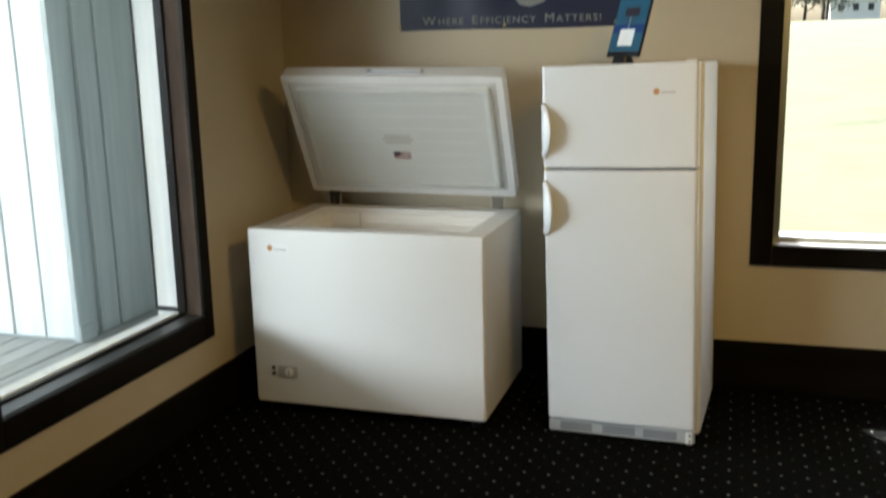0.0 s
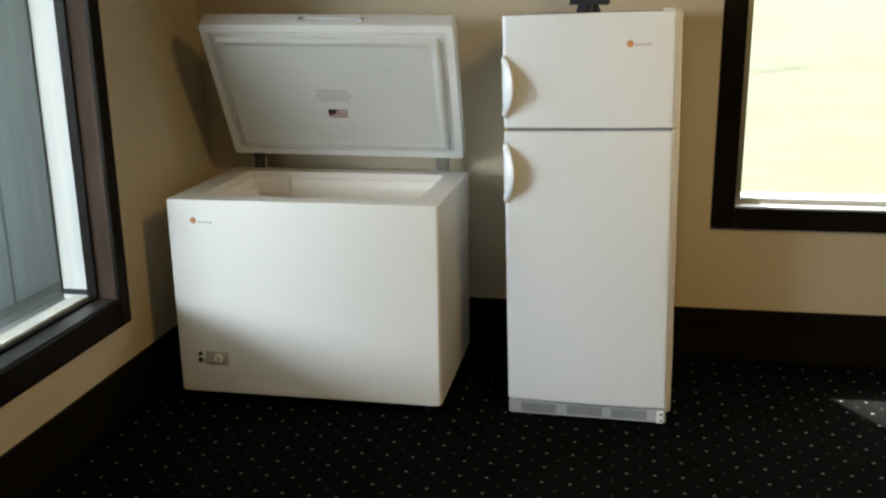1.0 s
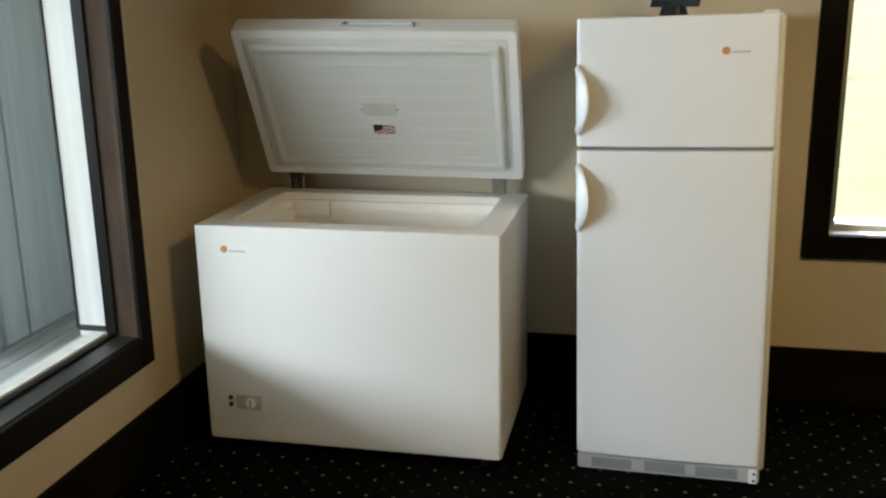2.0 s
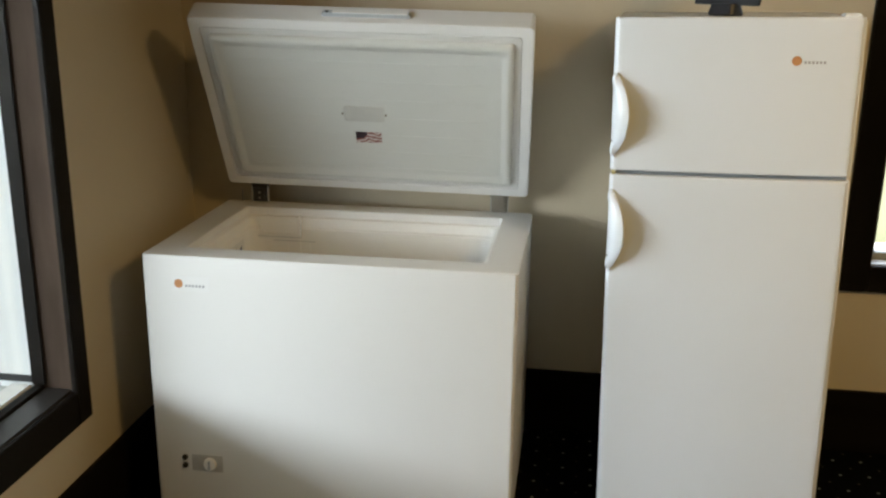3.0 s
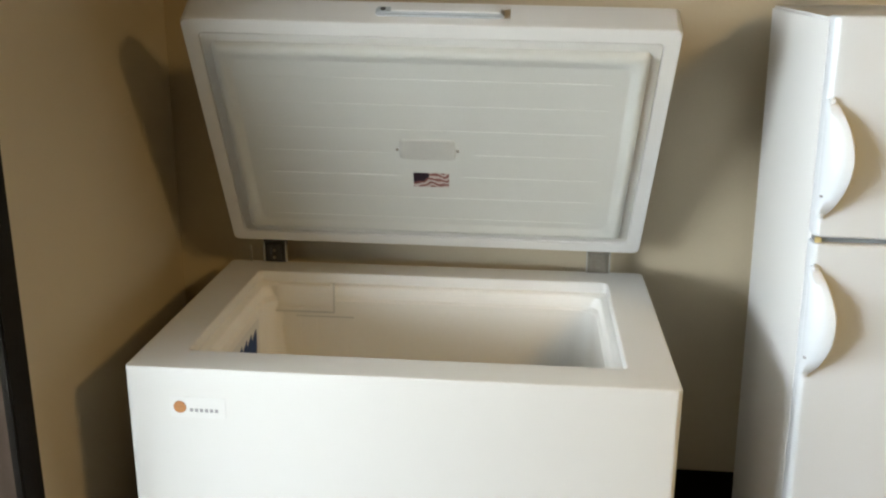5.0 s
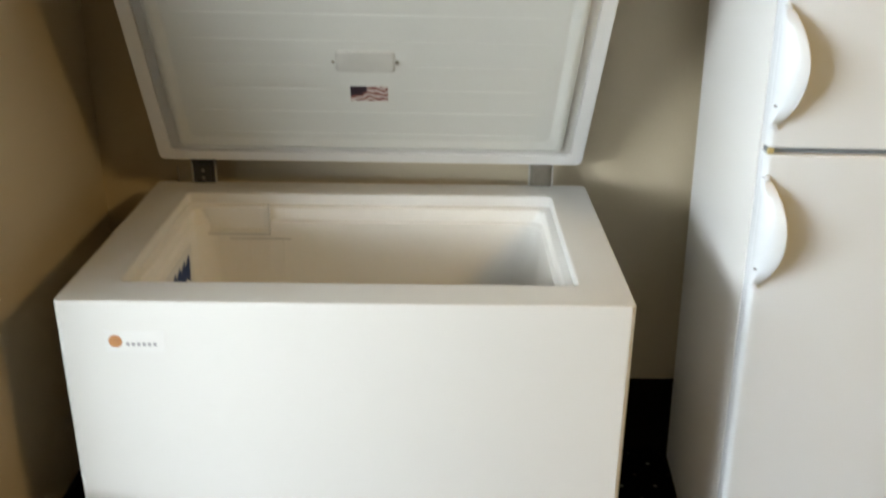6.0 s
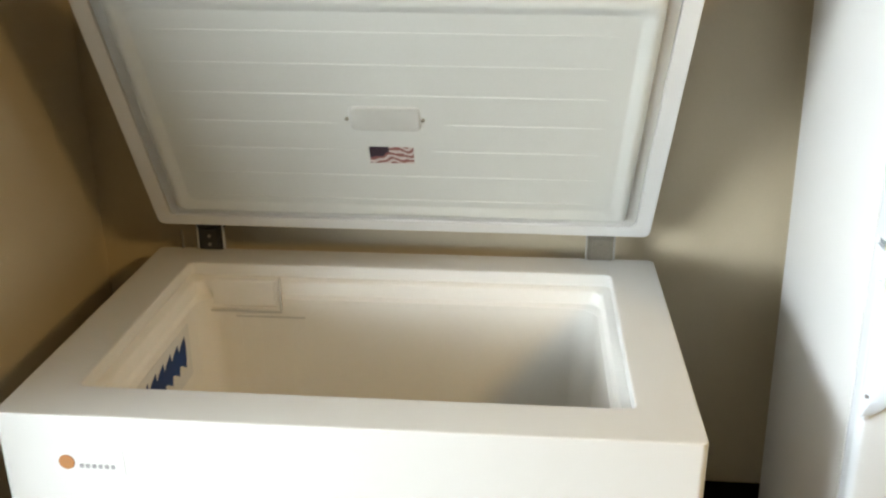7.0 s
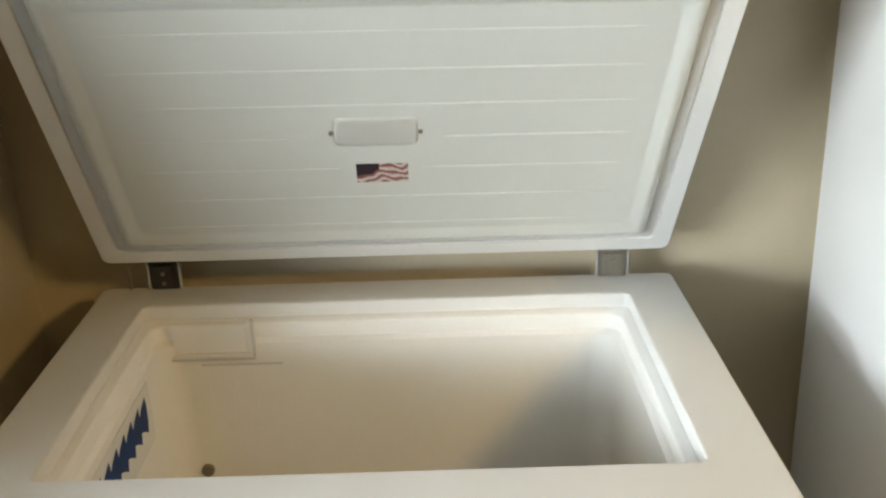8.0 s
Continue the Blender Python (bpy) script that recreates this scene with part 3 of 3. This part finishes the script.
# ---- refrigerator ----
def refrigerator():
    r = thing("refrigerator", pose(1.3786, 0.0828, -0.0266, -0.07, -1.17, -3.53), "white two-door top-freezer refrigerator with bow handles", "refrigerator")
    W, H, D = 0.631, 1.582, 0.66
    # x across, y depth, z up; the doors stand before y = 0.055
    part("body", slab(0.002, W + 0.012, 0.062, D, 0.03, H - 0.006, bevel=0.006, seg=3), CABINET, r, "white steel cabinet", True)

    def door(z0, z1, label):
        bm = bmesh.new()
        n = 26
        xs = [0, 0.0012, 0.004, 0.008, 0.012]
        prof = sorted({(x, 0.010 - 0.010 * (1 - (2 * x / W - 1) ** 2) + 0.016 - math.sqrt(max(0, 0.016 ** 2 - (0.016 - min(x, W - x, 0.016)) ** 2)))
                       for x in xs + [W - q for q in xs] + [W * k / n for k in range(1, n)]})
        prof = [(x, y) for x, y in prof] + [(W, 0.052), (0, 0.052)]
        zs = [(z0, 0.004), (z0 + 0.002, 0.0012), (z0 + 0.005, 0), (z1 - 0.005, 0), (z1 - 0.002, 0.0012), (z1, 0.004)]
        rings = [[bm.verts.new((x + (d if x < W / 2 else -d) * (1 if abs(x - W / 2) > W / 2 - 0.02 else 0), y + (d if y < 0.05 else 0), z)) for x, y in prof] for z, d in zs]
        for a, c in zip(rings, rings[1:]):
            for k in range(len(a)):
                bm.faces.new((a[k], a[(k + 1) % len(a)], c[(k + 1) % len(a)], c[k]))
        bm.faces.new(rings[0])
        bm.faces.new(rings[-1])
        d = part("door", bm, PEBBLE, r, label, True)
        part("gasket", slab(0.004, W - 0.003, 0.0525, 0.0615, z0 + 0.005, z1 - 0.005), CABINET, d)
        return d

    top = door(1.168, H, "white freezer door")
    low = door(0.066, 1.156, "white refrigerator door")
    part("door_gap", slab(0.006, W - 0.01, 0.02, 0.0515, 1.1565, 1.1675), SLOTPLASTIC, r, "dark grey strip between the doors")
    part("gap_cap", slab(0.004, 0.016, 0.012, 0.0195, 1.1565, 1.1675, bevel=0.001), YELLOWED, r, "small yellowed end cap")

    def handle(d, z0, z1):
        bm = bmesh.new()
        rings, n = [], 24
        for k in range(n + 1):
            q = k / n
            a = 0.03 + 0.97 * math.sin(math.pi * q) ** 0.75
            lip = math.exp(-((min(q, 1 - q) - 0.07) / 0.06) ** 2)
            xl, xr, yo = 0.001 - 0.004 * lip, 0.010 + 0.039 * a, 0.010 - 0.050 * a
            w, z = xr - xl, z0 + (z1 - z0) * q
            prof = [(xl, 0.018), (xl, 0.25 * yo + 0.006), (xl + 0.22 * w, 0.62 * yo), (xl + 0.6 * w, 0.92 * yo), (xr - 0.07 * w, yo), (xr, 0.92 * yo + 0.001), (xr - 0.02 * w, 0.72 * yo + 0.003), (xr - 0.32 * w, 0.018)]
            rings.append([bm.verts.new((x, y, z)) for x, y in prof])
        for lo, hi in zip(rings, rings[1:]):
            for k in range(8):
                bm.faces.new((lo[k], lo[(k + 1) % 8], hi[(k + 1) % 8], hi[k]))
        bm.faces.new(rings[0])
        bm.faces.new(rings[-1])
        h = part("handle", bm, PEBBLE, d, "white bow handle", True)
        for z in (z0 + 0.004, z1 - 0.004):
            part("handle_mount", slab(0.001, 0.016, 0.000, 0.017, z - 0.009, z + 0.009, bevel=0.004, seg=3), PEBBLE, d, "", True)
        part("screw_cover", slab(0.0, 0.006, -0.008, -0.003, z0 + 0.040, z0 + 0.044), GREYPRINT, d)

    handle(top, 1.211, 1.432)
    handle(low, 0.884, 1.110)
    def face(x):
        return 0.010 * (2 * x / W - 1) ** 2
    part("disc", disc(bmesh.new(), (0.4665, face(0.4665) - 0.0006, 1.471), 0.0125, 0.0016), ORANGE, top, "orange disc")
    for k in range(6):
        x = 0.4855 + 0.0095 * k
        part("mark", slab(x, x + 0.0058, face(x) - 0.0008, face(x) + 0.001, 1.4635, 1.4705), GREYPRINT, top)
    # kick plate with three dark vents
    kp = part("kick_plate", slab(0.004, W - 0.004, 0.012, 0.03, 0.004, 0.062, bevel=0.004), GREYPLASTIC, r, "grey plastic kick plate", True)
    for x0 in (0.055, 0.24, 0.415):
        v = part("vent", slab(x0, x0 + 0.14, 0.0105, 0.0125, 0.014, 0.052), SLOTPLASTIC, kp, "dark vent panel")
    bm = bmesh.new()
    box(bm, W - 0.040, W - 0.012, 0.004, 0.011, 0.006, 0.058, 0.002)
    part("hinge", bm, VINYL, r, "white bottom hinge")
    for z in (0.018, 0.044):
        part("hinge_screw", disc(bmesh.new(), (W - 0.022, 0.003, z), 0.005, 0.004, n=12), DARKSTEEL, r)
    part("top_hinge", slab(W - 0.055, W - 0.012, 0.02, 0.075, H - 0.002, H + 0.008, bevel=0.003), VINYL, r, "white hinge cover")
    part("foot", slab(0.03, 0.07, 0.06, 0.10, 0.0, 0.03), BLACKPLASTIC, r)
    part("foot", slab(W - 0.07, W - 0.03, 0.06, 0.10, 0.0, 0.03), BLACKPLASTIC, r)
    part("foot", slab(0.03, 0.07, D - 0.08, D - 0.04, 0.03, 0.06), BLACKPLASTIC, r)
    part("foot", slab(W - 0.07, W - 0.03, D - 0.08, D - 0.04, 0.03, 0.06), BLACKPLASTIC, r)
    return r


def sign_holder():
    s = thing("brochure_stand", pose(1.655, 0.283, 1.5565, 0, 0, -47), "dark table sign with a blue picture on a small base", "sign")
    bm = loft([(-0.042, 0.042, -0.03, 0.03, 0.0, 0.02), (-0.046, 0.046, -0.034, 0.034, 0.006, 0.022), (-0.040, 0.040, -0.024, 0.024, 0.034, 0.018)], True, True)
    part("base", bm, BLACKPLASTIC, s, "rounded black base", True)
    lean = Matrix.Translation((0, 0, 0.03)) @ pose(0, 0, 0, -16)
    bd = part("board", slab(-0.112, 0.112, -0.004, 0.004, 0.0, 0.27, bevel=0.002), BLACKPLASTIC, s)
    bd.matrix_local = lean
    part("picture", slab(-0.104, 0.104, -0.0058, -0.0042, 0.022, 0.262), TEAL, bd, "blue-green printed picture")
    part("picture_band", slab(-0.104, 0.104, -0.0066, -0.006, 0.10, 0.135), BLUE, bd)
    part("printed_box", slab(-0.05, 0.048, -0.0074, -0.0068, 0.045, 0.115), LABEL, bd, "pale printed box")
    part("printed_pole", slab(-0.003, 0.003, -0.0074, -0.0068, 0.1155, 0.17), LETTER, bd)
    part("printed_panel", slab(-0.045, 0.05, -0.0074, -0.0068, 0.1705, 0.205), NAVY, bd, "dark printed panel")
    return s


def letters(text, size, material):
    cu = bpy.data.curves.new("lettering", "FONT")
    cu.body, cu.size, cu.extrude = text, size, 0.0003
    cu.space_character = 1.18
    tmp = new("lettering", cu)
    me = bpy.data.meshes.new_from_object(tmp.evaluated_get(bpy.context.evaluated_depsgraph_get()))
    bpy.data.objects.remove(tmp)
    me.materials.clear()
    me.materials.append(material)
    return me


def banner():
    b = thing("wall_banner", Matrix(), "navy vinyl wall banner with pale lettering along its foot", "banner")
    bm = bmesh.new()
    nx, nz, x0, x1, z0, z1 = 40, 16, 0.484, 1.578, 1.725, 2.28
    v = [[bm.verts.new((x0 + (x1 - x0) * i / nx, NORTH - 0.006 - 0.003 * math.sin(i * 0.5) * math.sin(j * 0.4), z0 + (z1 - z0) * j / nz + 0.003 * math.sin(i * 0.16))) for i in range(nx + 1)] for j in range(nz + 1)]
    for j in range(nz):
        for i in range(nx):
            bm.faces.new((v[j][i], v[j][i + 1], v[j + 1][i + 1], v[j + 1][i]))
    ext = bmesh.ops.extrude_face_region(bm, geom=bm.faces[:])
    bmesh.ops.translate(bm, verts=[q for q in ext["geom"] if isinstance(q, bmesh.types.BMVert)], vec=(0, 0.0015, 0))
    part("sheet", bm, BANNER, b, "navy vinyl sheet", True)
    x, y = 0.0, NORTH - 0.0105
    made = []
    for word in ("Where", "Efficiency", "Matters!"):
        for big, chunk in ((True, word[0]), (False, word[1:].upper())):
            me = letters(chunk, 0.058 if big else 0.045, LETTER)
            made.append((x, me))
            x += max(q.co.x for q in me.vertices) + 0.010
        x += 0.026
    k = 0.885 / (x - 0.036)
    for at, me in made:
        ob = new("lettering", me)
        ob.parent = b
        ob.location, ob.rotation_euler, ob.scale = (0.604 + at * k, y, 1.752), (radians(90), 0, 0), (k, 1, 1)
    bm = bmesh.new()
    vs = [bm.verts.new((a, y, c)) for a, c in ((1.075, 1.865), (1.10, 1.835), (1.15, 1.825), (1.215, 1.845), (1.27, 1.90), (1.27, 2.10), (1.05, 2.10))]
    bm.faces.new(vs)
    part("pale_shape", bm, LETTER, b, "plain pale printed shape")
    for gx, gz in ((0.483, 1.744), (1.022, 1.744), (1.558, 1.744), (0.483, 2.26), (1.558, 2.26)):
        part("grommet", disc(bmesh.new(), (gx, NORTH - 0.0105, gz), 0.0085, 0.004, n=16), BRASS, b)
    return b


def ceiling_light():
    c = thing("ceiling_light", pose(2.5, -1.62, TOP), "square ceiling light with a warm glow", "lamp")
    part("frame", slab(-0.29, 0.29, -0.29, 0.29, -0.05, -0.0005, bevel=0.006), VINYL, c)
    return c


ceiling_light()
chest_freezer()
refrigerator()
sign_holder()
banner()


# ---- outside ----
def ground_height(x, y):
    s = min(max((y - 6) / 36, 0), 1)
    return -0.45 + 2.95 * s * s * (3 - 2 * s) + 0.05 * noise.noise((x * 0.15, y * 0.15, 0))


def outside_ground():
    bm = bmesh.new()
    ys = [-400, -120, -40, -12, -2, 2, 5, 8, 12, 16, 20, 24, 28, 32, 36, 40, 44, 50, 70, 130, 400]
    xs = [-400, -120, -50, -25, -12, -6, -2, 0, 2, 4, 6, 8, 10, 14, 20, 30, 60, 140, 400]
    v = [[bm.verts.new((x, y, ground_height(x, y))) for x in xs] for y in ys]
    for j in range(len(ys) - 1):
        for i in range(len(xs) - 1):
            bm.faces.new((v[j][i], v[j][i + 1], v[j + 1][i + 1], v[j + 1][i]))
    structure("ground", bm, GRASS, "sunlit mown grass rising to a low crest", True)


def tree(x, y, h, seed):
    rnd = random.Random(seed)
    t = thing("tree", pose(x, y, ground_height(x, y) - 0.1), "grey-green leafy tree beyond the lawn", "tree", "trees beyond the lawn")
    bm = bmesh.new()
    tube(bm, [(0, 0, 0), (0.05, 0, h * 0.3), (0.1, 0.05, h * 0.62), (0.08, 0.1, h * 0.9)], [h * 0.035, h * 0.028, h * 0.016, h * 0.004])
    tips = []
    for k in range(9):
        a, z = k * 2.4, h * (0.3 + 0.06 * k)
        e = Vector((math.cos(a), math.sin(a), 0.7)) * h * (0.36 - 0.024 * k)
        tube(bm, [(0.06, 0.02, z), Vector((0.06, 0.02, z)) + e * 0.6, Vector((0.06, 0.02, z)) + e], [h * 0.012, h * 0.008, h * 0.003], 6)
        tips.append(Vector((0, 0, z)) + e)
    part("trunk", bm, BARK, t)
    vs, fs = [], []
    for tip in tips + [Vector((0, 0, h * 0.9))]:
        for _ in range(150):
            c = tip + Vector([rnd.gauss(0, h * 0.085) for _ in range(3)])
            u = Vector([rnd.uniform(-1, 1) for _ in range(3)]).normalized() * h * 0.026
            w = u.orthogonal().normalized() * h * 0.018
            n = len(vs)
            vs += [c - u, c + w, c + u, c - w]
            fs.append((n, n + 1, n + 2, n + 3))
    me = bpy.data.meshes.new("crown")
    me.from_pydata(vs, [], fs)
    me.materials.append(LEAVES)
    c = new("crown", me)
    c.parent = t


def far_house():
    h = thing("house", pose(9.0, 64, ground_height(9.0, 64)), "small white house with a grey roof beyond the lawn", "house")
    part("wall", slab(-1.5, 1.5, 0, 3, 0, 1.9), HOUSEPAINT, h)
    bm = bmesh.new()
    v = [bm.verts.new(p) for p in ((-1.7, -0.3, 1.85), (1.7, -0.3, 1.85), (1.7, 3.3, 1.85), (-1.7, 3.3, 1.85), (-1.7, 1.5, 2.9), (1.7, 1.5, 2.9))]
    for q in ((0, 1, 5, 4), (3, 2, 5, 4), (0, 3, 4), (1, 2, 5), (0, 1, 2, 3)):
        bm.faces.new([v[k] for k in q])
    part("roof", bm, ROOFING, h)
    for x in (-1.1, -0.2, 0.7):
        w = part("window", slab(x, x + 0.45, -0.05, 0.02, 0.95, 1.5), HOUSEPAINT, h)
        part("pane", slab(x + 0.05, x + 0.40, -0.07, -0.051, 1.0, 1.45), DARKGLASS, w)


def swale():
    """A worn line across the lawn."""
    bm = bmesh.new()
    n, rows = 24, []
    for k in range(n + 1):
        x = -2 + 7.4 * k / n
        y = 15.0 + 0.55 * (x - 3)
        wd = 0.22 + 0.35 * abs(noise.noise((x * 1.3, 2.0, 0.0)))
        rows.append([bm.verts.new((x, y + d, ground_height(x, y + d) + (0.012 if d == 0 else 0.004))) for d in (-wd, 0, wd)])
    for a, c in zip(rows, rows[1:]):
        for k in range(2):
            bm.faces.new((a[k], a[k + 1], c[k + 1], c[k]))
    structure("lawn_strip", bm, LONGGRASS, "uneven darker strip of long grass across the lawn", True)


def deck():
    d = tagged(structure("deck", slab(-4.9, -0.412, -10.0, 6.0, -0.12, 0.068), DECKWOOD, "weathered grey wooden deck outside the window"), category="deck")
    x, k = -0.417, 0
    shared = mesh_of("deck_board", slab(-0.136, 0, -10.0, 6.0, 0.070, 0.1, bevel=0.004, seg=1), DECKWOOD)
    while x > -4.8:
        b = new("deck_board", shared)
        b.parent = d
        b.location = (x, 0, 0.0015 * math.sin(k * 2.3))
        x -= 0.1425
        k += 1


def wing():
    """The wing of the building beside the deck, clad in upright boards."""
    w = tagged(structure("wing_wall", slab(-4.9, -1.312, 0.385, 5.0, 0.101, 2.838), SIDING, "wing of the building clad in grey upright boards"), category="wall")
    k = 0
    x = -1.289
    # whiter than the east boards: this face's brighter light is put into the colour
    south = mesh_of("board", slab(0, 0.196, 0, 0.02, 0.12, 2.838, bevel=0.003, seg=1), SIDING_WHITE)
    while x > -4.8:
        b = new("board", south)
        b.parent = w
        b.location = (x - 0.198, 0.362 + 0.002 * (k % 2), 0)
        x -= 0.212
        k += 1
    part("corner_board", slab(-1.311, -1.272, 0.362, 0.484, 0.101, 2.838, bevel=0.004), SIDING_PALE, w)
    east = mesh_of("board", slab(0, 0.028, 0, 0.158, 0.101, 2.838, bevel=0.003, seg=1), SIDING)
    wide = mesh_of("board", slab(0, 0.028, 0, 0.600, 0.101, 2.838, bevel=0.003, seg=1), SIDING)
    for k in range(7):
        b = new("board", east if k == 0 else wide)
        b.parent = w
        b.location = (-1.311, 0.577 if k == 0 else 0.757 + 0.62 * (k - 1), 0)
    part("corner_plinth", slab(-1.2715, -1.256, 0.355, 0.492, 0.101, 0.19, bevel=0.004), SIDING, w)


def outer_cladding():
    for name, a, b, hole in (("outer_cladding", -2.0, 5.0, LEFT_HOLE), ("outer_cladding_2", -10.0, -2.0, NEXT_HOLE)):
        structure(name, holed_wall("x", WEST - 0.1705, WEST - 0.232, a, b, -0.3, 2.838, hole), SIDING, "grey boarded outside of the wall")


def porch_roof():
    structure("porch_roof", slab(-ROOF_OUT, -0.352, -10.4, 5.2, ROOF_Z, ROOF_Z + 0.12), SIDING, "roof over the deck")


ROOF_OUT, ROOF_Z = 4.7, 2.84
outside_ground()
deck()
wing()
outer_cladding()
porch_roof()
far_house()
swale()
for k, (x, y, h) in enumerate(((4.4, 58, 3.6), (5.7, 60, 3.3), (6.9, 59, 3.0), (11.2, 60, 3.4), (3.0, 62, 4.4), (13.0, 64, 4.5), (0.0, 58, 5.0), (18.0, 66, 6.0), (8.2, 80, 5.0))):
    tree(x, y, h, k)
